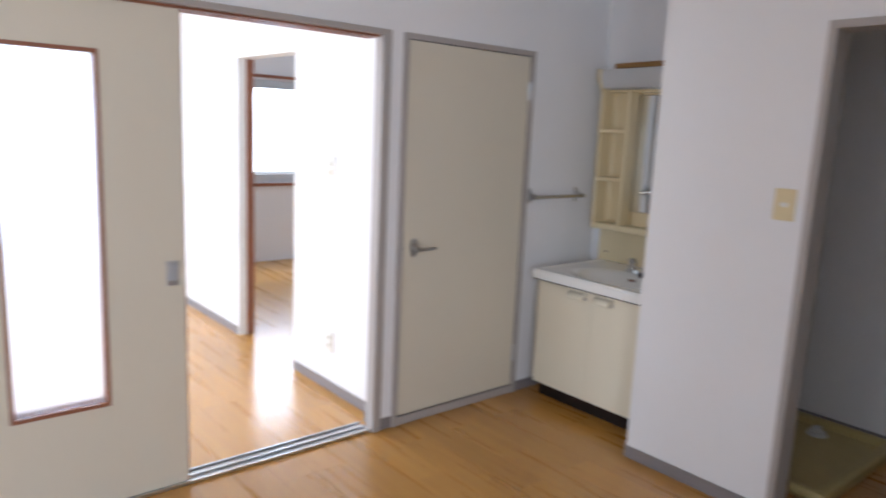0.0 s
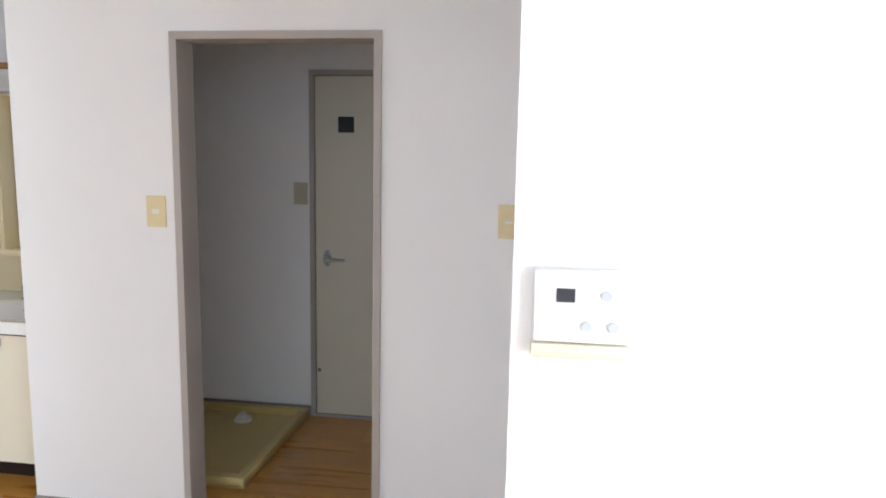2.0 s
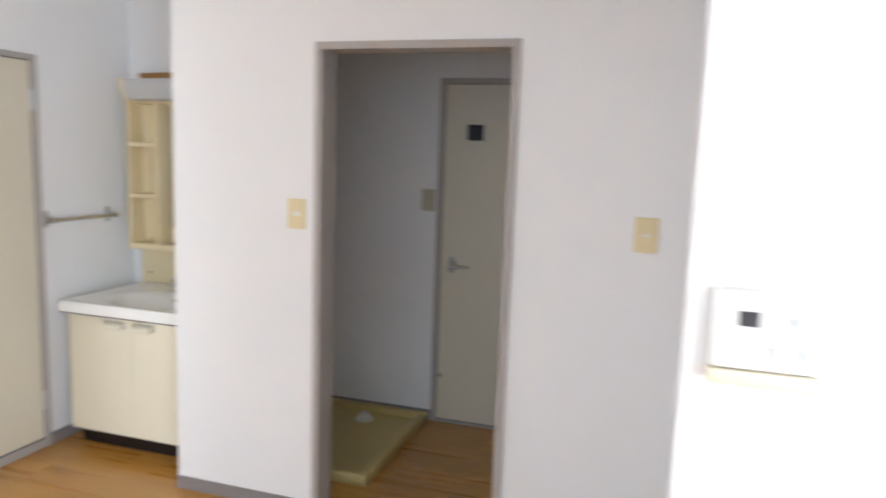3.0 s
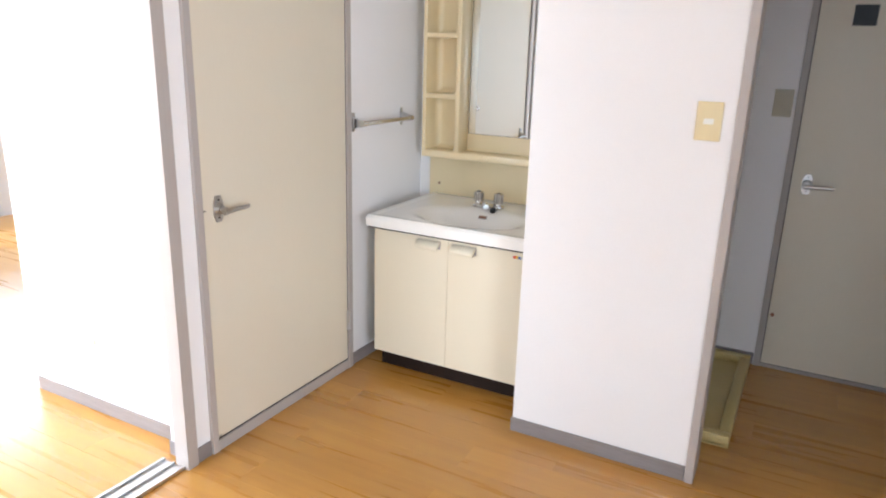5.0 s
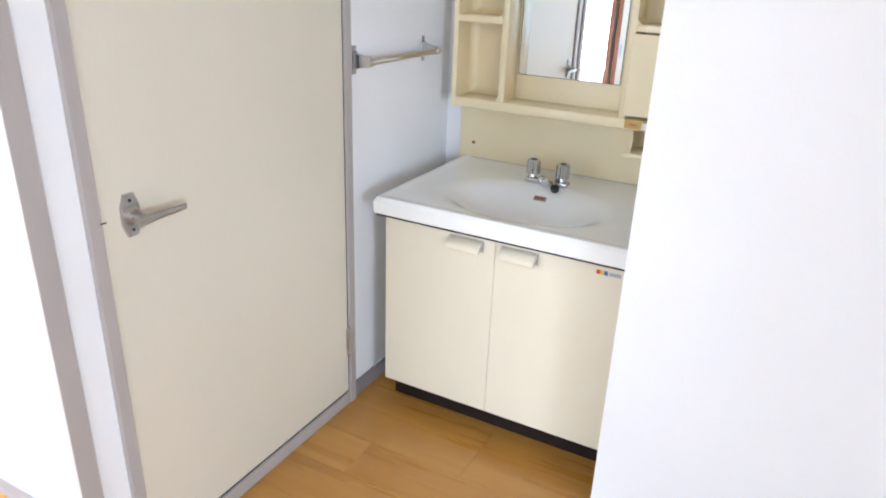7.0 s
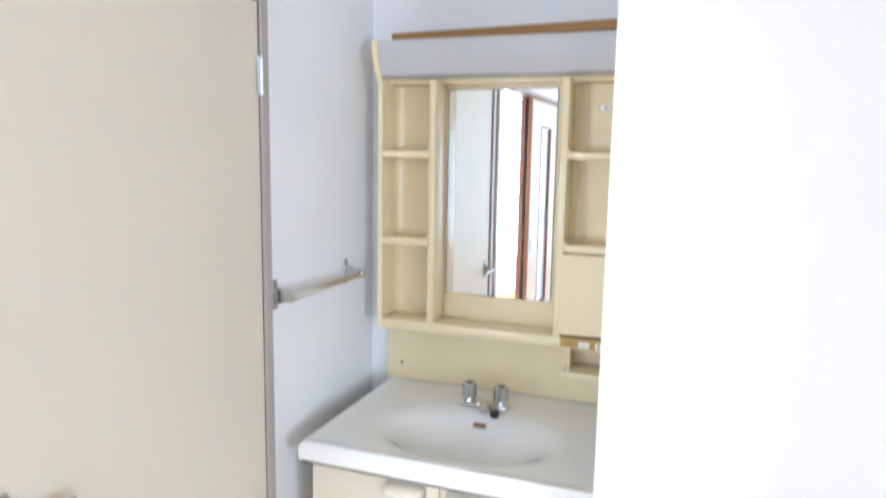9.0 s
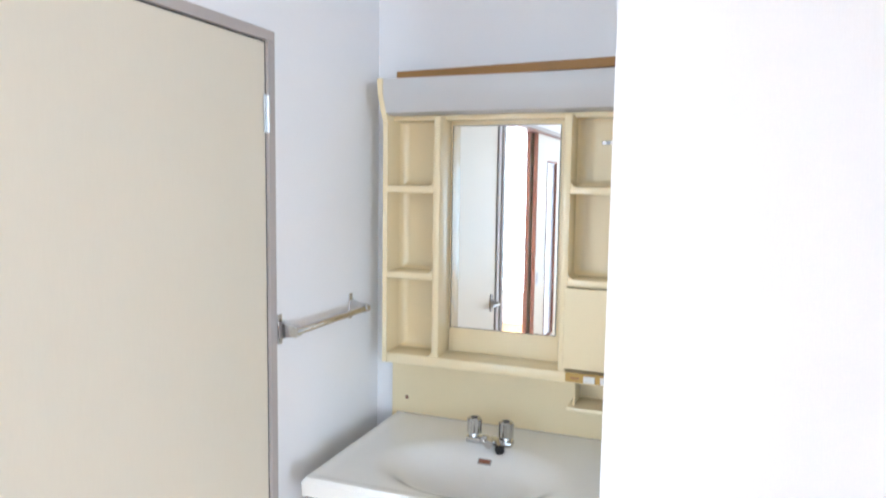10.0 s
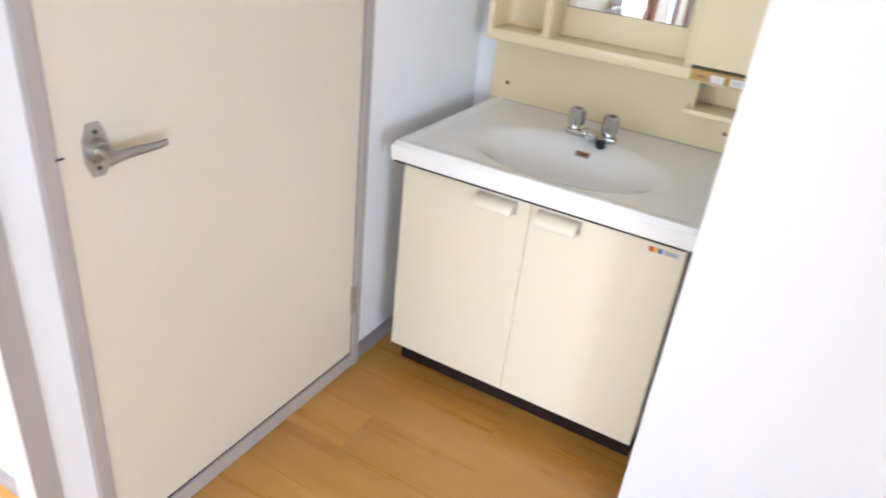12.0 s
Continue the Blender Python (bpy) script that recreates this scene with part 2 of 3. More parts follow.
solid("wall_west", boxes((-3.52, -3.4, -2.5, -2.1, 0, TOP), (-3.52, -3.4, 2.4, 2.66, 0, TOP), (-3.52, -3.4, -2.1, 2.4, 0, 0.06), (-3.52, -3.4, -2.1, 2.4, 2.2, TOP)), WALL,
      "white wallpaper wall with a wide window", "wall")
# washroom
solid("wall_washroom_far", boxes((WASH, WASH + 0.1, -0.6, 0.13, 0, TOP), (WASH, WASH + 0.1, 0.13, 0.893, 1.895, TOP), (WASH, WASH + 0.1, 0.893, 1.668, 0, TOP)), WALL,
      "white wallpaper wall with a toilet door", "wall")
solid("wall_washroom_north", boxes((3.5, WASH, 1.57, 1.668, 0, TOP)), WALL, "white wallpaper washroom wall", "wall")
solid("wall_washroom_south", boxes((EW + 0.1, WASH, -0.6, -0.5, 0, TOP)), WALL, "white wallpaper washroom wall", "wall")
# north rooms
NE = 1.90
solid("wall_room_east", boxes((NE, NE + 0.1, 2.66, 3.53, 0, TOP), (NE, NE + 0.1, 3.53, 4.33, 1.86, TOP), (NE, NE + 0.1, 4.33, 6.6, 0, TOP)), WALL,
      "sunlit white wallpaper wall with a doorway", "wall")
solid("wall_room_north", boxes((-0.75, 1.85, 6.6, 6.72, 2.15, TOP), (-0.75, 1.85, 6.6, 6.72, 0, 0.12), (1.85, 2.6, 6.6, 6.72, 0, TOP),
                               (2.6, 4.8, 6.6, 6.72, 0, 0.82), (2.6, 4.8, 6.6, 6.72, 1.86, TOP), (4.8, 5.5, 6.6, 6.72, 0, TOP)), WALL,
      "white wallpaper wall with bright windows", "wall")
solid("wall_room_west", boxes((-1.92, -1.8, 2.66, 2.75, 0, TOP), (-1.92, -1.8, 2.75, 4.75, 0, 0.35), (-1.92, -1.8, 2.75, 4.75, 2.15, TOP)), WALL, "white wallpaper wall of the bright room round a window", "wall")
# Unseen corner, darkened so less light spills onto the kitchen's east wall.
solid("wall_room_corner", boxes((-1.92, -1.8, 4.75, 6.72, 0, TOP), (-1.8, -0.75, 6.6, 6.72, 0, TOP)), DIM_WALL, "unseen corner wall, darkened to cut light spilling into the kitchen", "wall")
solid("wall_room_far_east", boxes((5.5, 5.6, 2.56, 6.72, 0, TOP)), WALL, "white wallpaper wall of the side room", "wall")
solid("wall_side_room_south", boxes((3.5, 5.5, 2.56, 2.66, 0, TOP)), WALL, "white wallpaper wall of the side room", "wall")
solid("ceiling", boxes((-3.52, 5.6, -2.62, 6.72, TOP, TOP + 0.1)), CEILING, "plain off-white papered ceiling", "ceiling")
glow = bpy.data.materials.new("bright_overcast")
glow.use_nodes = True
gn = glow.node_tree.nodes
gb = gn["Principled BSDF"]
gb.inputs["Base Color"].default_value = (0, 0, 0, 1)
gb.inputs["Emission Color"].default_value, gb.inputs["Emission Strength"].default_value = (0.90, 0.95, 1.0, 1), 14.0
solid("backdrop", boxes((-30, 30, 56, 56.2, -3.0, 40)), glow, "bright hazy daylight outside the windows", "backdrop")
solid("ground", boxes((-400, 400, -400, 400, -3.3, -3.0)), EARTH, "bare ground far below the windows", "ground")


# ---- windows ----
def window(name, axis, wall, a0, a1, z0, z1, label, panes=2, inner=-1):
    """A sliding aluminium window in the plane axis = wall, from a0 to a1 across."""
    def row(u0, u1, d0, d1, w0, w1):
        return (d0, d1, u0, u1, w0, w1) if axis == "x" else (u0, u1, d0, d1, w0, w1)
    mid = (a0 + a1) / 2
    base = (wall, mid, z0) if axis == "x" else (mid, wall, z0)
    ob = thing(name, base, label, "window", "structure")
    d = 0.03
    part("window_frame", boxes(row(a0, a1, wall - d, wall + d, z0, z0 + 0.04), row(a0, a1, wall - d, wall + d, z1 - 0.04, z1),
                               row(a0, a0 + 0.04, wall - d, wall + d, z0 + 0.04, z1 - 0.04), row(a1 - 0.04, a1, wall - d, wall + d, z0 + 0.04, z1 - 0.04)), SILVER, ob)
    step = (a1 - a0 - 0.08) / panes
    for i in range(panes):
        u0, u1 = a0 + 0.04 + i * step, a0 + 0.04 + (i + 1) * step
        o = wall + (0.012 if i % 2 else -0.012)
        sash = part("sash", boxes(row(u0, u1, o - 0.01, o + 0.01, z0 + 0.04, z0 + 0.09), row(u0, u1, o - 0.01, o + 0.01, z1 - 0.08, z1 - 0.04),
                                  row(u0, u0 + 0.035, o - 0.01, o + 0.01, z0 + 0.09, z1 - 0.08), row(u1 - 0.035, u1, o - 0.01, o + 0.01, z0 + 0.09, z1 - 0.08)), SILVER, ob)
        pane = part("pane", boxes(row(u0 + 0.035, u1 - 0.035, o - 0.002, o + 0.002, z0 + 0.09, z1 - 0.08)), CLEAR, sash)
        pane.visible_shadow = False
    return ob


window("window_1", "x", -3.46, -2.1, 2.4, 0.06, 2.2, "wide floor-length aluminium sliding window", panes=4)
# Unseen window, added as the opening for the south fill lamp.
window("window_4", "y", -2.56, -2.25, -0.35, 0.4, 2.2, "unseen aluminium sliding window added to light the kitchen's north wall")
window("window_2", "y", 6.66, -0.75, 1.85, 0.12, 2.15, "tall aluminium balcony window full of daylight")
# Assumed window, added where the room's west lamp stands.
window("window_5", "x", -1.86, 2.75, 4.75, 0.35, 2.15, "assumed aluminium sliding window added in the bright room's side wall")
window("window_3", "y", 6.66, 2.6, 4.8, 0.82, 1.86, "bright aluminium window in the side room")
solid("trim_1", boxes((2.2, 5.2, 6.575, 6.6, 0.79, 0.82), (2.2, 5.2, 6.575, 6.6, 1.88, 1.91)), BROWN, "brown stained window sill and picture rail", "trim")

# ---- skirting and door casings ----
SK = 0.058


def skirting(name, *rows):
    solid(name, boxes(*rows, bevel=0.0015), SKIRT, "grey-brown vinyl skirting along the wall", "baseboard")


skirting("baseboard_north", (1.838, 1.903, NW - 0.006, NW, 0, SK), (2.767, BACK - 0.002, NW - 0.006, NW, 0, SK))
skirting("baseboard_east", (EW - 0.006, EW, 1.016, RECESS + 0.006, 0, SK), (EW - 0.006, EW, -0.442, 0.228, 0, SK))
skirting("baseboard_recess", (EW, 2.84, RECESS, RECESS + 0.006, 0, SK))
skirting("baseboard_stub", (1.006, 1.012, -2.4, -0.296, 0, SK), (1.012, 1.12, -0.302, -0.296, 0, SK), (1.122, EW - 0.008, -0.45, -0.444, 0, SK))
skirting("baseboard_washroom", (WASH - 0.006, WASH, 0.895, 1.568, 0, SK), (EW + 0.1, WASH - 0.008, 1.564, 1.57, 0, SK))
skirting("baseboard_room", (1.830, 1.836, 2.5905, 2.66, 0, SK), (1.830, NE - 0.006, 2.66, 2.666, 0, SK), (NE - 0.006, NE, 2.66, 3.528, 0, SK), (NE - 0.006, NE, 4.332, 6.59, 0, SK))


def casing(name, axis, wall, a0, a1, top, width, depth, mat, label, proud=0.012, side=0.0, shallow=0.0):
    """Door casing: two jambs and a head lining an opening through a wall of that depth."""
    def row(u0, u1, w0, w1):
        lo, hi = (wall - proud, wall + depth) if proud > 0 else (wall + proud, wall + depth)
        return (lo, hi, u0, u1, w0, w1) if axis == "x" else (u0, u1, lo, hi, w0, w1)
    base = (wall, (a0 + a1) / 2, 0) if axis == "x" else ((a0 + a1) / 2, wall, 0)
    ob = thing(name, base, label, "door frame", "structure")
    part("jamb", boxes(row(a0, a0 + (side or width), 0, top - width), bevel=0.0015), mat, ob)
    far = row(a1 - (side or width), a1, 0, top - width)
    if shallow:
        far = (far[0], far[1], far[2], wall + shallow, far[4], far[5])
    part("jamb", boxes(far, bevel=0.0015), mat, ob)
    part("head", boxes(row(a0, a1, top - width, top), bevel=0.0015), mat, ob)
    return ob


casing("trim_washroom_doorway", "x", EW, 0.23, 1.014, 1.895, 0.028, 0.112, TRIM, "taupe painted casing round an open doorway")
casing("trim_side_room_doorway", "x", NE, 3.53, 4.33, 1.86, 0.012, 0.104, CEILING, "white lining of the side room doorway", proud=0.002)
solid("trim_2", boxes((NE + 0.055, NE + 0.108, 4.312, 4.3165, 0, 1.846)), BROWN, "dark brown edge strip of the side room doorway", "trim")
rail = casing("trim_sliding_doorway", "y", NW, 0.0, 1.836, 1.882, 0.025, 0.132, TRIM, "taupe painted casing of the sliding doorway", side=0.046, shallow=0.05)
part("track", boxes((0.046, 1.790, 2.545, 2.66, 0.0015, 0.006), (0.046, 1.790, 2.545, 2.556, 0.006, 0.014), (0.046, 1.790, 2.594, 2.604, 0.006, 0.014),
                    (0.046, 1.790, 2.644, 2.655, 0.006, 0.014)), SILVER, rail, "grooved aluminium floor track")
part("head_groove", boxes((0.046, 1.790, 2.552, 2.57, 1.847, 1.857), (0.046, 1.790, 2.59, 2.61, 1.847, 1.857), (0.046, 1.790, 2.63, 2.65, 1.847, 1.857)), BROWN, rail, "brown head track")


# ---- doors ----
def lever(parent, x, y, z, axis="y"):
    """A lever handle on a hexagonal steel rose, the lever drawn level with the door."""
    def at(u, out, w):
        return (x + u, y - out, w) if axis == "y" else (x - out, y - u, w)
    outline = [(-0.011, -0.045), (0.011, -0.045), (0.021, -0.019), (0.021, 0.019), (0.011, 0.045), (-0.011, 0.045), (-0.021, 0.019), (-0.021, -0.019)]
    bm = bmesh.new()
    if axis == "y":
        prism(bm, [(x + u, z + v) for u, v in outline], "y", y - 0.006, y)
    else:
        prism(bm, [(y - u, z + v) for u, v in outline], "x", x - 0.006, x)
    rose = part("rose", bm, STEEL, parent, "worn satin steel rose plate")
    for dz in (-0.031, 0.031):
        part("screw", tube(bmesh.new(), at(0, 0.005, z + dz), at(0, 0.008, z + dz), 0.0035, sides=10), DARK, rose)
    bm = tube(bmesh.new(), at(0, 0.004, z), at(0, 0.02, z), 0.022, 0.015, 24)
    tube(bm, at(0, 0.018, z), at(0, 0.041, z), 0.0105, 0.0105, 16)
    part("neck", bm, STEEL, rose, smooth=True)
    bm = bmesh.new()
    rings = []
    for i in range(9):
        s = i / 8
        u, out = -0.010 + 0.118 * s, 0.041 - 0.012 * math.sin(math.pi * min(s * 1.3, 1)) * 0.4
        h, d = 0.011 - 0.0045 * s, 0.008 - 0.004 * s
        zz = z - 0.006 + 0.002 * s * s
        rings.append([bm.verts.new(at(u, out + d * math.cos(a), zz + h * math.sin(a))) for a in [k * math.tau / 12 for k in range(12)]])
    for r0, r1 in zip(rings, rings[1:]):
        for k in range(12):
            bm.faces.new((r0[k], r0[(k + 1) % 12], r1[(k + 1) % 12], r1[k]))
    bm.faces.new(rings[0]), bm.faces.new(rings[-1])
    bmesh.ops.recalc_face_normals(bm, faces=bm.faces)
    part("lever", bm, STEEL, rose, smooth=True)


def hinge(parent, x, y, z):
    bm = boxes((x - 0.012, x + 0.012, y - 0.004, y, z - 0.047, z + 0.047), bevel=0.001)
    h = part("hinge", bm, SILVER, parent, "silver butt hinge")
    for k in range(3):
        part("knuckle", tube(bmesh.new(), (x, y - 0.006, z - 0.046 + k * 0.031), (x, y - 0.006, z - 0.017 + k * 0.031), 0.0055, sides=12), SILVER, h, smooth=True)


door = thing("door_1", (2.335, NW, 0), "closed cream laminate door with a steel lever", "door", "structure")
frame_rows = ((1.905, 1.933), (2.737, 2.765))
for a, b in frame_rows:
    part("door_frame", boxes((a, b, NW - 0.014, NW + 0.12, 0, 1.856), bevel=0.0015), TRIM, door, "taupe door frame")
part("door_frame", boxes((1.905, 2.765, NW - 0.014, NW + 0.12, 1.856, 1.882), bevel=0.0015), TRIM, door, "taupe door frame")
part("threshold", boxes((1.933, 2.737, NW - 0.012, NW + 0.12, 0.0015, 0.044), bevel=0.002), TRIM, door, "taupe raised threshold")
leaf = part("leaf", boxes((1.938, 2.733, NW - 0.006, NW + 0.03, 0.050, 1.852), bevel=0.0015), CREAM, door)
# Dark sheet behind the leaf, painting the shade seen in its gap.
part("gap_shade", boxes((1.9335, 2.7365, NW, NW + 0.05, 0.0445, 1.8555)), DARK, door)
# Dark strips fill the gap round the leaf so it reads as shaded.
for row in ((1.938, 2.733, 0.0442, 0.0500), (1.9332, 1.938, 0.0442, 1.8558), (2.733, 2.7368, 0.0442, 1.8558), (1.938, 2.733, 1.852, 1.8558)):
    part("gap_strip", boxes((row[0], row[1], NW - 0.0052, NW - 0.0005, row[2], row[3])), DARK, door, "dark strip painted for the shade in the gap round the leaf")
lever(leaf, 2.002, NW - 0.006, 0.893)
part("pivot", boxes((1.940, 1.952, NW - 0.009, NW - 0.006, 0.052, 0.060), bevel=0.0008), STEEL, leaf, "small metal pivot")
hinge(leaf, 2.735, NW - 0.008, 1.677)
hinge(leaf, 2.735, NW - 0.008, 0.24)
part("strike", boxes((1.929, 1.942, NW - 0.0160, NW - 0.0145, 0.8945, 0.8975)), DARK, leaf)

wc = thing("door_2", (WASH, 0.51, 0), "closed cream toilet door with a small dark pane", "door", "structure")
for a, b in ((0.13, 0.158), (0.865, 0.893)):
    part("door_frame", boxes((WASH - 0.014, WASH + 0.1, a, b, 0, 1.867), bevel=0.0015), TRIM, wc, "taupe door frame")
part("door_frame", boxes((WASH - 0.014, WASH + 0.1, 0.13, 0.893, 1.867, 1.895), bevel=0.0015), TRIM, wc, "taupe door frame")
part("threshold", boxes((WASH - 0.012, WASH + 0.1, 0.158, 0.865, 0.0015, 0.016)), TRIM, wc)
wleaf = part("leaf", boxes((WASH - 0.006, WASH + 0.03, 0.1615, 0.8615, 0.02, 1.8635), bevel=0.0015), CREAM, wc)
# Dark sheet again stands for shade between leaf and frame.
part("gap_shade", boxes((WASH, WASH + 0.06, 0.1585, 0.8645, 0.0165, 1.8665)), DARK, wc)
lever(wleaf, WASH - 0.006, 0.797, 0.900, axis="x")
pane = part("pane", boxes((WASH - 0.0085, WASH - 0.006, 0.648, 0.735, 1.572, 1.655)), SKINGLASS, wleaf, "small dark obscure pane")
part("pane_frame", boxes((WASH - 0.010, WASH - 0.006, 0.640, 0.648, 1.564, 1.663), (WASH - 0.010, WASH - 0.006, 0.735, 0.743, 1.564, 1.663),
                         (WASH - 0.010, WASH - 0.006, 0.648, 0.735, 1.564, 1.572), (WASH - 0.010, WASH - 0.006, 0.648, 0.735, 1.655, 1.663)), CREAM, wleaf)
part("catch", tube(bmesh.new(), (WASH - 0.012, 0.845, 0.27), (WASH - 0.006, 0.845, 0.27), 0.009), BROWN, wleaf)


def sliding_door(name, y, x0, x1, label):
    """A white sliding door with a tall frosted pane in a brown bead, and a recessed pull."""
    ob = thing(name, ((x0 + x1) / 2, y, 0.012), label, "door", "structure")
    g0, g1, z0, z1, t = x0 + 0.27, x1 - 0.285, 0.40, 1.68, 0.014
    part("panel", boxes((x0 + 0.004, g0, y - t, y + t, 0.014, 1.858), (g1, x1 - 0.004, y - t, y + t, 0.014, 1.858),
                        (g0, g1, y - t, y + t, 0.014, z0), (g0, g1, y - t, y + t, z1, 1.858)), CREAM, ob)
    for a, b in ((x0, x0 + 0.004), (x1 - 0.004, x1)):
        part("edge_strip", boxes((a, b, y - t, y + t, 0.014, 1.858)), BROWN, ob, "brown stained edge")
    b = 0.014
    part("bead", boxes((g0, g0 + b, y - t - 0.003, y + t + 0.003, z0, z1), (g1 - b, g1, y - t - 0.003, y + t + 0.003, z0, z1),
                       (g0 + b, g1 - b, y - t - 0.003, y + t + 0.003, z0, z0 + b), (g0 + b, g1 - b, y - t - 0.003, y + t + 0.003, z1 - b, z1)), BROWN, ob, "brown glazing bead")
    g = part("pane", boxes((g0 + b, g1 - b, y - 0.002, y + 0.002, z0 + b, z1 - b)), FROST, ob, "frosted glass pane")
    g.visible_shadow = False
    pull = part("pull", boxes((x1 - 0.075, x1 - 0.028, y - t - 0.002, y - t, 0.83, 0.925), bevel=0.0008), SILVER, ob, "recessed silver pull")
    part("recess", boxes((x1 - 0.068, x1 - 0.035, y - t - 0.003, y - t - 0.002, 0.85, 0.918)), GREYMARK, pull)


sliding_door("door_3", 2.575, 0.046, 0.922, "white sliding door with a tall frosted pane, open")
sliding_door("door_4", 2.624, 0.048, 0.928, "white sliding door stacked behind another, open")


# ---- vanity ----
Y0, Y1 = 1.696, 2.438
van = thing("vanity_cabinet", (2.8, (Y0 + Y1) / 2, 0), "cream two-door vanity cabinet on a dark plinth", "cabinet")
part("body", boxes((2.828, 3.36, Y0, Y1, 0.095, 0.56), (2.828, 3.36, Y0, Y0 + 0.016, 0.56, 0.665), (2.828, 3.36, Y1 - 0.016, Y1, 0.56, 0.665)), VANITY, van)
part("plinth", boxes((2.872, 3.36, Y0 + 0.002, Y1 - 0.002, 0, 0.095)), KICK, van, "dark brown recessed plinth")
# Rail coloured near black in place of the shadow gap below the basin.
part("top_rail", boxes((2.822, 2.84, Y0 + 0.003, Y1 - 0.003, 0.56, 0.684)), KICK, van, "dark rail painted for the shade in the gap under the basin")
# Thin dark strip along the lower edge of the lip.
part("gap_strip", boxes((2.774, 2.80, Y0, Y1 + 0.012, 0.678, 0.6838)), KICK, van, "dark strip under the basin lip")
for a, b, h0, h1 in ((2.0716, Y1, 2.107, 2.217), (Y0, 2.0704, 1.941, 2.052)):
    d = part("door", boxes((2.808, 2.8265, a, b, 0.092, 0.671), bevel=0.0008), VANITY, van)
    bm = bmesh.new()
    prism(bm, [(2.8065, 0.656), (2.798, 0.656), (2.788, 0.650), (2.778, 0.640), (2.775, 0.631), (2.777, 0.624), (2.782, 0.621), (2.787, 0.624), (2.791, 0.633), (2.797, 0.640), (2.8065, 0.642)], "y", h0 + 0.003, h1 - 0.003)
    bmesh.ops.bevel(bm, geom=[e for e in bm.edges if abs(e.verts[0].co.y - e.verts[1].co.y) < 1e-6], offset=0.0018, segments=2, affect="EDGES", profile=0.5)
    part("handle", bm, VANITY, d, "cream plastic lip handle", smooth=True)
    # Thin taupe plate draws the handle's shadow outline on the door.
    part("handle_shade", boxes((2.8064, 2.808, h0, h1, 0.622, 0.657), bevel=0.0006), TRIM, d, "taupe plate painted for the shadow outline round the handle")
    hd = d
part("sticker", boxes((2.8072, 2.808, 1.767, 1.778, 0.640, 0.652)), RED, hd, "small colour sticker")
part("sticker", boxes((2.8072, 2.808, 1.757, 1.767, 0.640, 0.652)), YELLOW, hd)
part("sticker", boxes((2.8072, 2.808, 1.747, 1.757, 0.640, 0.652)), BLUE, hd)
part("sticker", boxes((2.8072, 2.808, 1.712, 1.744, 0.641, 0.651)), GREYMARK, hd, "grey bars of small print")


def bowl_height(x, y):
    """Height of the basin's inner surface, its outer rim left aside."""
    cx, cy, ry, depth = 2.985, 2.066, 0.262, 0.105
    r = math.sqrt(((x - cx) / (0.200 if x > cx else 0.165)) ** 2 + ((y - cy) / ry) ** 2)
    s = min(max((1.14 - r) / 0.98, 0), 1)
    return 0.736 - depth * (s * s * s * (s * (6 * s - 15) + 10))


def basin():
    """Moulded basin top: flat deck with rounded edges and a wide oval bowl."""
    x0, x1, y0, y1, z = 2.768, 3.362, 1.676, 2.458, 0.736
    nx, ny = 72, 88
    bm = bmesh.new()
    grid = []
    for i in range(nx + 1):
        line = []
        for j in range(ny + 1):
            x, y = x0 + (x1 - x0) * i / nx, y0 + (y1 - y0) * j / ny
            dz = bowl_height(x, y) - z
            edge = min(x - x0, y1 - y, y - y0)
            if edge < 0.012:
                dz -= 0.012 - math.sqrt(max(0.012 ** 2 - (0.012 - edge) ** 2, 0))
            lip = min(max((edge - 0.012) / 0.03, 0), 1)
            dz -= 0.004 * lip * lip * (3 - 2 * lip)
            line.append(bm.verts.new((x, y, z + dz)))
        grid.append(line)
    for i in range(nx):
        for j in range(ny):
            bm.faces.new((grid[i][j], grid[i + 1][j], grid[i + 1][j + 1], grid[i][j + 1]))
    ring = [grid[i][0] for i in range(nx + 1)] + [grid[nx][j] for j in range(1, ny + 1)] + [grid[i][ny] for i in range(nx - 1, -1, -1)] + [grid[0][j] for j in range(ny - 1, 0, -1)]
    low = [bm.verts.new((min(v.co.x + 0.004 if v.co.x < x0 + 0.01 else v.co.x, x1), v.co.y, 0.684)) for v in ring]
    for k in range(len(ring)):
        bm.faces.new((ring[k], ring[(k + 1) % len(ring)], low[(k + 1) % len(ring)], low[k]))
    bmesh.ops.recalc_face_normals(bm, faces=bm.faces)
    return bm


sink = thing("washbasin", (3.06, 2.07, 0.684), "white moulded washbasin top with an oval bowl", "washbasin")
part("basin", basin(), CERAMIC, sink, smooth=True)
lean = math.atan2(bowl_height(3.143, 2.069) - bowl_height(3.129, 2.069), 0.014)
lean = Matrix.Translation((3.136, 2.069, bowl_height(3.136, 2.069) - 0.003)) @ Matrix.Rotation(-lean, 4, "Y")
bm = boxes((-0.009, 0.009, -0.021, 0.021, -0.002, 0.002), bevel=0.0015)
bmesh.ops.transform(bm, matrix=lean, verts=bm.verts)
slot = part("overflow", bm, STEEL, sink, "metal rimmed overflow slot")
bm = boxes((-0.006, 0.006, -0.017, 0.017, 0.0012, 0.0026))
bmesh.ops.transform(bm, matrix=lean, verts=bm.verts)
part("overflow_hole", bm, BROWN, slot)
part("drain", tube(bmesh.new(), (2.985, 2.066, 0.612), (2.985, 2.066, 0.6295), 0.024), STEEL, sink, "round steel drain", smooth=True)

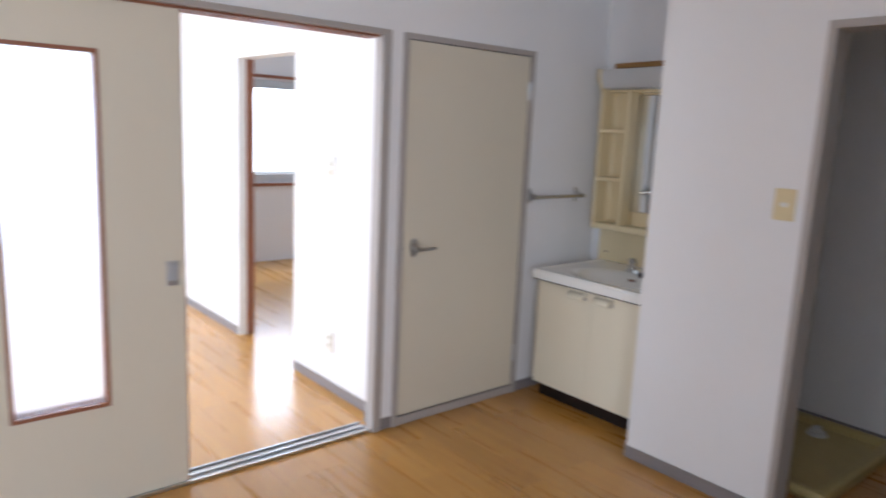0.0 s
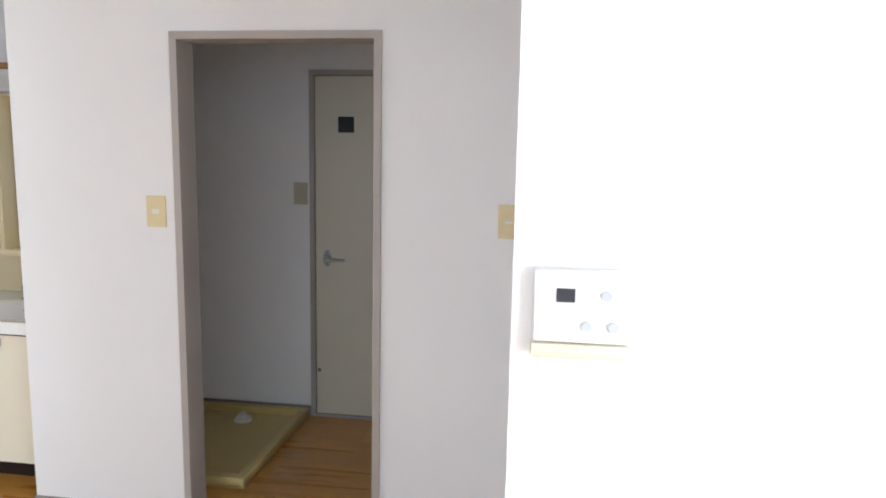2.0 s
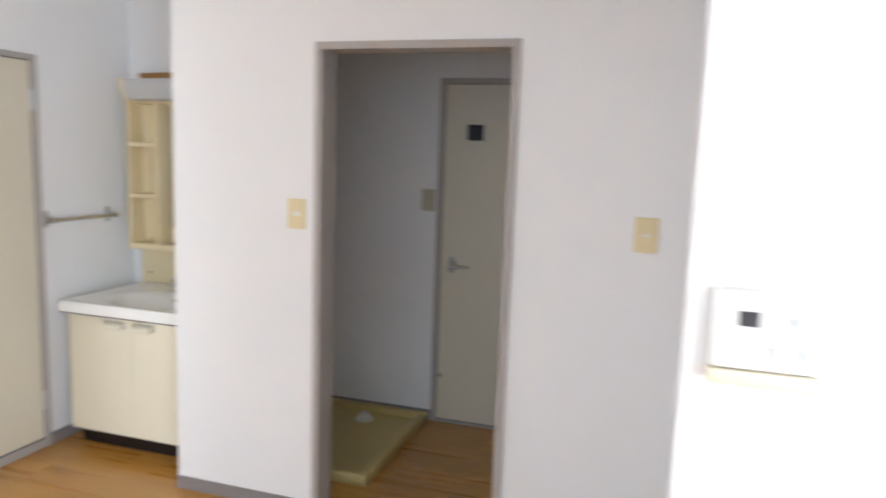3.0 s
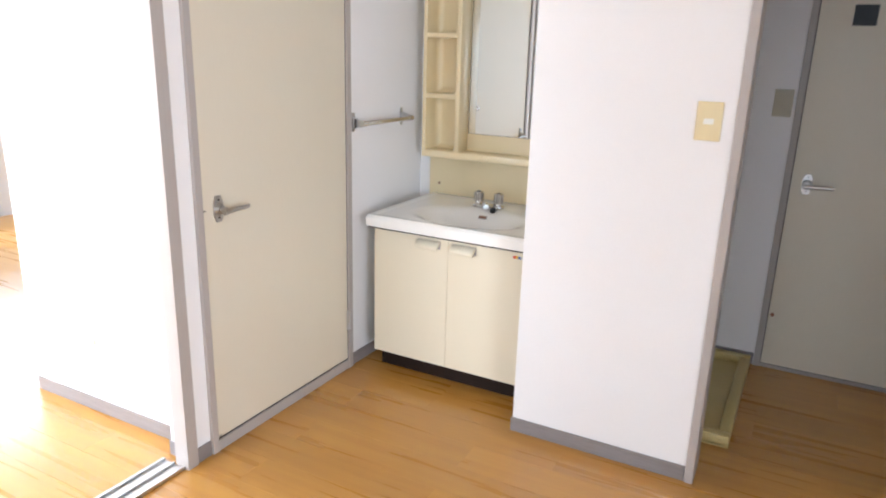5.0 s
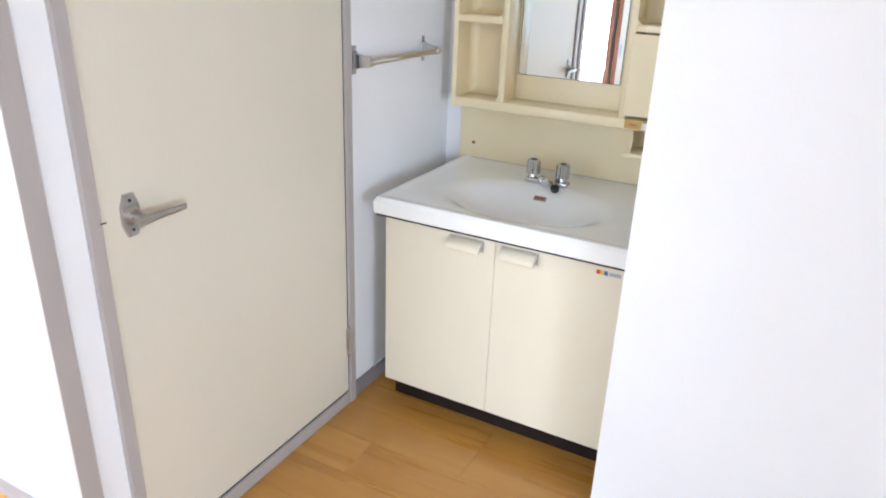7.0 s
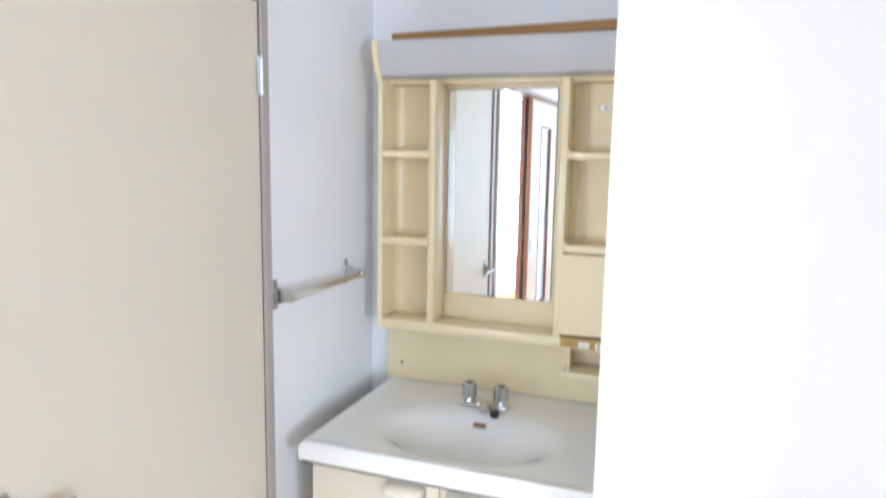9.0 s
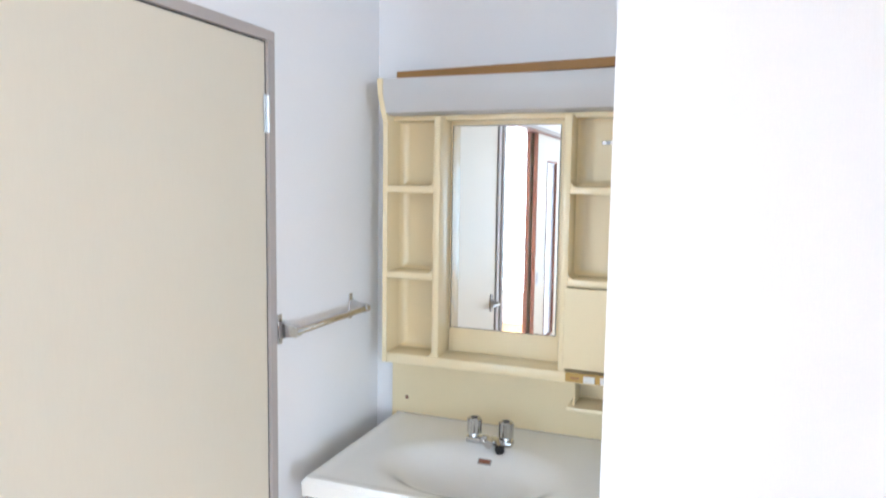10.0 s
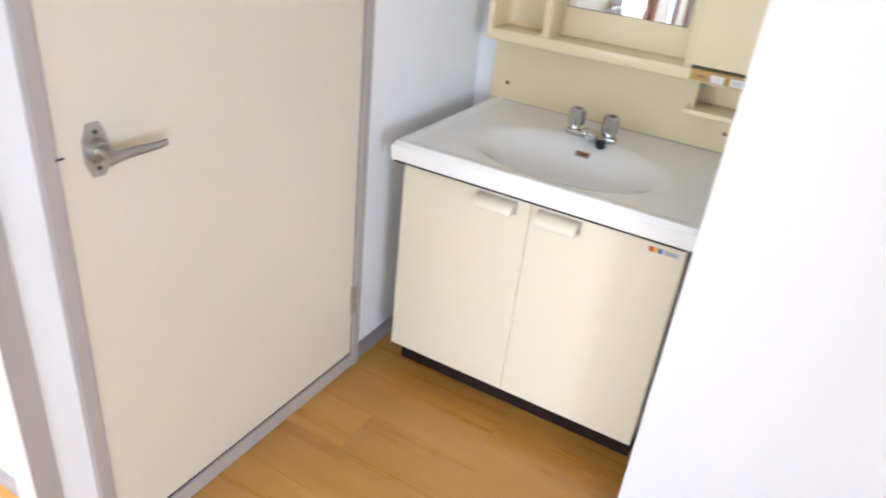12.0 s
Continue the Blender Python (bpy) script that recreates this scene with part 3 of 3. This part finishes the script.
TX, TY, TZ = 3.208, 2.076, 0.733
tap = thing("tap", (TX, TY, TZ), "chrome two-handle tap with fluted knobs", "tap")
part("base", boxes((TX - 0.022, TX + 0.022, TY - 0.072, TY + 0.072, TZ - 0.004, TZ + 0.016), bevel=0.007), CHROME, tap, smooth=True)
for s in (-1, 1):
    part("stem", tube(bmesh.new(), (TX, TY + s * 0.05, TZ + 0.012), (TX, TY + s * 0.05, TZ + 0.03), 0.017, 0.013), CHROME, tap, smooth=True)
    bm = bmesh.new()
    pts = []
    for k in range(32):
        a, r = k * math.tau / 32, 0.0225 if k % 4 < 2 else 0.0198
        pts.append((TX + r * math.cos(a), TY + s * 0.05 + r * math.sin(a)))
    prism(bm, pts, "z", TZ + 0.026, TZ + 0.068)
    k = part("knob", bm, CHROME, tap, "fluted chrome knob")
    part("cap", tube(bmesh.new(), (TX, TY + s * 0.05, TZ + 0.068), (TX, TY + s * 0.05, TZ + 0.072), 0.021, 0.017, 24), CHROME, k, smooth=True)
    part("cap_disc", tube(bmesh.new(), (TX, TY + s * 0.05, TZ + 0.0715), (TX, TY + s * 0.05, TZ + 0.0735), 0.010), DARK, k)
bm = tube(bmesh.new(), (TX - 0.015, TY, TZ + 0.010), (TX - 0.055, TY - 0.012, TZ + 0.014), 0.014, 0.012)
bmesh.ops.create_uvsphere(bm, u_segments=16, v_segments=10, radius=0.017, matrix=Matrix.Translation((TX - 0.018, TY + 0.008, TZ + 0.012)))
spout = part("spout", bm, CHROME, tap, smooth=True)
part("lever_neck", tube(bmesh.new(), (TX - 0.012, TY - 0.030, TZ + 0.014), (TX - 0.050, TY - 0.045, TZ + 0.004), 0.012, 0.0135), CHROME, tap, smooth=True)
part("nozzle", tube(bmesh.new(), (TX - 0.048, TY - 0.0442, TZ + 0.0045), (TX - 0.058, TY - 0.0482, TZ - 0.001), 0.0142, 0.0125), BLACK, tap, "black rubber nozzle", smooth=True)

# mirror cabinet over the basin
CY0, CY1, CF, CZ0, CZ1 = 1.696, 2.460, 3.25, 0.932, 1.828
cab = thing("mirror_cabinet", (BACK, 2.078, CZ0), "cream plastic mirror cabinet with open side shelves", "cabinet")
part("back_panel", boxes((3.366, 3.378, CY0 + 0.002, CY1 - 0.002, 0.936, 1.828)), PLASTIC, cab)
bm = bmesh.new()
side = [(3.378, CZ0), (CF, CZ0), (CF, 1.70), (CF - 0.012, 1.72), (CF - 0.04, 1.78), (CF - 0.045, CZ1), (3.378, CZ1)]
part("side_panel", prism(bm, side, "y", CY1 - 0.016, CY1), PLASTIC, cab)
part("side_panel", prism(bmesh.new(), side, "y", CY0, CY0 + 0.016), PLASTIC, cab)
part("divider", boxes((CF, 3.366, 2.266, 2.289, 0.962, 1.715), bevel=0.004), PLASTIC, cab, smooth=True)
part("divider", boxes((CF, 3.366, 1.864, 1.887, 0.962, 1.715), bevel=0.004), PLASTIC, cab, smooth=True)
part("ledge", boxes((CF - 0.004, 3.366, CY0 + 0.016, CY1 - 0.016, CZ0, 0.966), bevel=0.006), PLASTIC, cab, smooth=True)
for z in (1.480, 1.208):
    part("shelf", boxes((CF - 0.001, 3.366, 2.288, CY1 - 0.015, z, z + 0.022), bevel=0.004), PLASTIC, cab, smooth=True)
for z in (1.484, 1.217):
    part("shelf", boxes((CF - 0.001, 3.366, CY0 + 0.015, 1.865, z, z + 0.022), bevel=0.004), PLASTIC, cab, smooth=True)


def cove(bm, corner, du, dv, r, axis, low, high, steps=6):
    """Adds a concave fillet of radius r that fills the inner corner towards (du, dv)."""
    u, v = corner
    ring = [(u, v)]
    for k in range(steps + 1):
        a = k * math.pi / 2 / steps
        ring.append((u + du * r * (1 - math.sin(a)), v + dv * r * (1 - math.cos(a))))
    return prism(bm, ring, axis, low, high)


for a, b, levels in ((2.289, CY1 - 0.016, ((0.966, 1.208), (1.230, 1.480), (1.502, 1.706))), (CY0 + 0.016, 1.864, ((1.239, 1.484), (1.506, 1.706)))):
    for low, high in levels:
        part("corner_mould", cove(bmesh.new(), (3.3658, a), -1, 1, 0.026, "z", low, high), PLASTIC, cab, smooth=True)
        part("corner_mould", cove(bmesh.new(), (3.3658, b), -1, -1, 0.026, "z", low, high), PLASTIC, cab, smooth=True)
        bm = cove(bmesh.new(), (3.3658, low), -1, 1, 0.020, "y", a, b)
        part("floor_mould", bm, PLASTIC, cab, smooth=True)
        bm = bmesh.new()
        inner, way = (a, 1) if a > 2 else (b, -1)
        cove(bm, (inner, low), way, 1, 0.018, "x", CF + 0.001, 3.34)
        part("edge_mould", bm, PLASTIC, cab, smooth=True)
part("top_rail", boxes((CF + 0.045, 3.366, CY0 + 0.016, CY1 - 0.016, 1.706, 1.722), bevel=0.003), PLASTIC, cab, smooth=True)
part("mirror_surround", boxes((3.348, 3.366, 1.887, 2.266, 0.966, 1.706)), PLASTIC, cab)
part("mirror", boxes((3.344, 3.348, 1.916, 2.258, 1.048, 1.691)), MIRROR, cab, "clear rectangular mirror")
part("mirror_edge", boxes((3.3432, 3.348, 1.9145, 1.916, 1.0465, 1.6925), (3.3432, 3.348, 2.258, 2.2595, 1.0465, 1.6925), (3.3432, 3.348, 1.916, 2.258, 1.0465, 1.048),
                          (3.3432, 3.348, 1.916, 2.258, 1.691, 1.6925)), DARK, cab)
bm = bmesh.new()
prism(bm, [(3.37, 1.722), (CF + 0.004, 1.722), (CF - 0.014, 1.728), (CF - 0.034, 1.770), (CF - 0.038, 1.80), (CF - 0.036, 1.828), (3.37, 1.828)], "y", CY0 + 0.016, CY1 - 0.016)
part("lamp_cover", bm, HOOD, cab, "grey-white lamp cover, unlit", smooth=True)
flap = part("flap_door", boxes((CF - 0.003, CF + 0.012, CY0 + 0.004, 1.872, 0.974, 1.213), bevel=0.002), PLASTIC, cab)
plate = part("switch_plate", boxes((CF - 0.008, CF - 0.004, CY0 + 0.02, 1.861, 0.938, 0.966), bevel=0.001), GOLD, cab, "gold switch plate")
part("plate_print", boxes((CF - 0.0086, CF - 0.008, 1.822, 1.846, 0.948, 0.953)), BROWN, plate)
part("switch", boxes((CF - 0.012, CF - 0.008, 1.775, 1.808, 0.940, 0.960), bevel=0.001), ROCKER, plate, "white rocker switch")
sock = part("socket", boxes((CF - 0.011, CF - 0.008, 1.728, 1.760, 0.940, 0.960), bevel=0.001), ROCKER, plate, "white two-slot socket")
for y in (1.739, 1.749):
    part("slot", boxes((CF - 0.0116, CF - 0.011, y - 0.0012, y + 0.0012, 0.945, 0.955)), DARK, sock)
bm = bmesh.new()
prism(bm, [(3.366, 0.931), (CF + 0.012, 0.931), (CF + 0.022, 0.915), (CF + 0.026, 0.885), (CF + 0.018, 0.868), (CF + 0.018, 0.862), (3.366, 0.862)], "y", 1.836, 1.842)
part("tray_bracket", bm, PLASTIC, cab)
part("soap_tray", boxes((CF - 0.006, 3.36, CY0 + 0.004, 1.856, 0.846, 0.862), bevel=0.005), PLASTIC, cab, smooth=True)
hook = part("hook_plate", boxes((3.363, 3.366, 1.756, 1.796, 1.631, 1.642), bevel=0.001), STEEL, cab, "small chrome toothbrush clips")
for y in (1.764, 1.787):
    part("clip", tube(bmesh.new(), (3.362, y, 1.637), (3.350, y, 1.635), 0.006, sides=12), CHROME, hook, smooth=True)

splash = thing("splash_panel", (3.375, 2.08, 0.735), "cream splash panel screwed behind the basin", "panel")
part("panel", boxes((3.3605, 3.378, 1.690, 2.474, 0.70, 0.931), bevel=0.001), PLASTIC, splash)
part("gap_strip", boxes((3.3585, 3.3605, 1.692, 2.456, 0.7312, 0.7338)), TRIM, splash, "grey joint along the basin")
for y in (2.419, 1.748):
    part("screw", tube(bmesh.new(), (3.361, y, 0.787), (3.357, y, 0.787), 0.0065, 0.005, 12), BROWN, splash, "brown screw head")

bat = thing("wooden_batten", (3.37, 2.08, 1.858), "bare wooden batten fixed above the mirror cabinet", "batten")
bm = boxes((3.36, 3.3785, -0.398, 0.398, -0.014, 0.014), bevel=0.0012)
bmesh.ops.transform(bm, matrix=Matrix.Translation((0, 2.068, 1.866)) @ Matrix.Rotation(radians(-1.1), 4, "X"), verts=bm.verts)
part("batten", bm, BATTEN, bat)

# towel rail
towel = thing("towel_rail", (2.985, NW, 1.12), "chrome towel rail on tapered brackets", "towel rail")
for x in (2.792, 3.180):
    p = part("bracket_plate", boxes((x - 0.010, x + 0.010, NW - 0.005, NW, 1.080, 1.160), bevel=0.002), CHROME, towel)
    for z in (1.089, 1.151):
        part("screw", tube(bmesh.new(), (x, NW - 0.004, z), (x, NW - 0.0075, z), 0.0045, 0.0035, 12), STEEL, p)
    bm = prism(bmesh.new(), [(NW - 0.005, 1.143), (NW - 0.030, 1.134), (NW - 0.058, 1.131), (NW - 0.066, 1.126), (NW - 0.068, 1.116), (NW - 0.064, 1.108), (NW - 0.054, 1.104), (NW - 0.030, 1.101), (NW - 0.005, 1.094)], "x", x - 0.008, x + 0.008)
    bmesh.ops.bevel(bm, geom=list(bm.edges), offset=0.002, segments=2, affect="EDGES", profile=0.5)
    part("arm", bm, CHROME, p, smooth=True)
    part("end_cap", tube(bmesh.new(), (x - 0.011, NW - 0.055, 1.117), (x + 0.011, NW - 0.055, 1.117), 0.0135, sides=24), CHROME, p, smooth=True)
part("bar", tube(bmesh.new(), (2.80, NW - 0.055, 1.117), (3.172, NW - 0.055, 1.117), 0.0105, sides=24), CHROME, towel, smooth=True)


# ---- switches, outlets, remote ----
def wall_plate(name, wall, y, z, mat, label, category, rockers=((0, 0, 0.018, 0.012),), out=-1, w=0.076, h=0.118, rock=None):
    """A plate on a wall that faces -x, with rockers (dy, dz, width, height)."""
    ob = thing(name, (wall, y, z), label, category, group="wall switch plates" if category == "switch" else "")
    part("plate", boxes((wall - 0.008, wall, y - w / 2, y + w / 2, z - h / 2, z + h / 2), bevel=0.002), mat, ob)
    for dy, dz, rw, rh in rockers:
        part("rocker", boxes((wall - 0.011, wall - 0.008, y + dy - rw / 2, y + dy + rw / 2, z + dz - rh / 2, z + dz + rh / 2), bevel=0.001), rock or ROCKER, ob)


wall_plate("light_switch", EW, 1.090, 1.243, PLATE, "yellowed light switch plate beside the washroom doorway", "switch", ((0, 0, 0.030, 0.017),))
wall_plate("light_switch", EW, -0.227, 1.246, PLATE, "yellowed light switch plate near the nook corner", "switch", ((0, 0, 0.026, 0.010),))
wall_plate("light_switch", WASH, 0.945, 1.245, PLATE2, "dull two-gang switch plate beside the toilet door", "switch", ((0, 0.026, 0.022, 0.026), (0, -0.026, 0.022, 0.026)), rock=PLATE2)
wall_plate("light_switch", NE, 3.13, 1.235, ROCKER, "white switch plate in the bright room", "switch", ((0, 0.02, 0.03, 0.03), (0, -0.025, 0.03, 0.03)), rock=PLATE2)
wall_plate("wall_outlet", NE, 3.12, 0.285, ROCKER, "white power outlet in the bright room", "outlet", ((0, 0.022, 0.022, 0.02), (0, -0.022, 0.022, 0.02)), rock=PLATE2)

rem = thing("water_heater_remote", (1.012, -0.383, 1.254), "white water heater remote with a small display", "remote")
part("case", boxes((0.990, 1.012, -0.437, -0.327, 1.272, 1.357), bevel=0.004), REMOTE, rem, smooth=True)
part("flap", boxes((0.988, 1.012, -0.438, -0.326, 1.254, 1.271), bevel=0.003), VANITY, rem, "cream lower flap", smooth=True)
part("display", boxes((0.9888, 0.990, -0.374, -0.353, 1.320, 1.336)), DARK, rem, "dark display")
for y, z in ((-0.409, 1.329), (-0.388, 1.293), (-0.418, 1.293)):
    part("button", tube(bmesh.new(), (0.990, y, z), (0.9875, y, z), 0.006), BUTTON, rem, smooth=True)

# ---- washing machine pan ----
pan = thing("washing_machine_pan", (3.36, 1.235, 0), "yellowed plastic washing machine pan on the floor", "drain pan")
px0, px1, py0, py1, ph = 2.92, 3.785, 0.905, 1.555, 0.05
part("tray", boxes((px0, px1, py0, py1, 0.002, 0.014)), PAN, pan)
for r in ((px0, px0 + 0.045, py0, py1), (px1 - 0.045, px1, py0, py1), (px0 + 0.045, px1 - 0.045, py0, py0 + 0.045), (px0 + 0.045, px1 - 0.045, py1 - 0.045, py1)):
    part("rim", boxes((*r, 0.002, ph), bevel=0.006), PAN, pan, smooth=True)
trap = part("drain_trap", tube(bmesh.new(), (3.63, 1.225, 0.014), (3.63, 1.225, 0.03), 0.05, 0.042, 24), ROCKER, pan, "white drain trap", smooth=True)
part("elbow", tube(bmesh.new(), (3.63, 1.225, 0.03), (3.625, 1.23, 0.052), 0.026, 0.024), ROCKER, trap, smooth=True)

# ---- floor ----
floor = thing("floor", (0.4, 1.0, 0), "orange oak floorboards with a satin finish", "floor", "structure")
part("underfloor", boxes((-3.52, 1.12, -2.62, -0.62, -0.10, -0.0025), (-3.52, 3.9, -0.62, 2.56, -0.10, -0.0025), (-1.92, 5.6, 2.56, 6.72, -0.10, -0.0025)), JOINT, floor)
rng = random.Random(4)
PW, TH = 0.1515, 0.0026
meshes = {}


def board_mesh(length):
    """A board, a hair narrower than its pitch, with eased edges; alike boards share it."""
    key = round(length, 3)
    if key not in meshes:
        bm = box(bmesh.new(), 0.0003, PW - 0.0003, 0.0003, length - 0.0003, -0.0026, 0.0)
        me = bpy.data.meshes.new("board")
        bm.to_mesh(me)
        bm.free()
        me.materials.append(OAK)
        meshes[key] = me
    return meshes[key]


rest = bmesh.new()
x = -1.8 - 11 * PW
while x < 5.5:
    near = 0.1 < x < 3.75
    y = -2.5 - rng.choice((0, 0.303, 0.606))
    while y < 6.6:
        length = 0.909
        a, b = max(y, -2.5), min(y + length, 6.6 if x > -1.9 else 2.54)
        if x > 1.12:
            a = max(a, -0.6 if x < 3.9 else 2.56)
        if b - a > 0.02:
            if near and -0.5 < (a + b) / 2 < 4.2:
                o = new("board", board_mesh(b - a))
                o.parent = floor
                o.location = Vector((x, a, 0)) - ORIGIN[floor]
            else:
                box(rest, x + 0.0003, x + PW - 0.0003, a + 0.0004, b - 0.0004, -TH, 0.0)
        y += length
    x += PW
tagged(part("board_rest", rest, OAK, floor), kind="stuff")
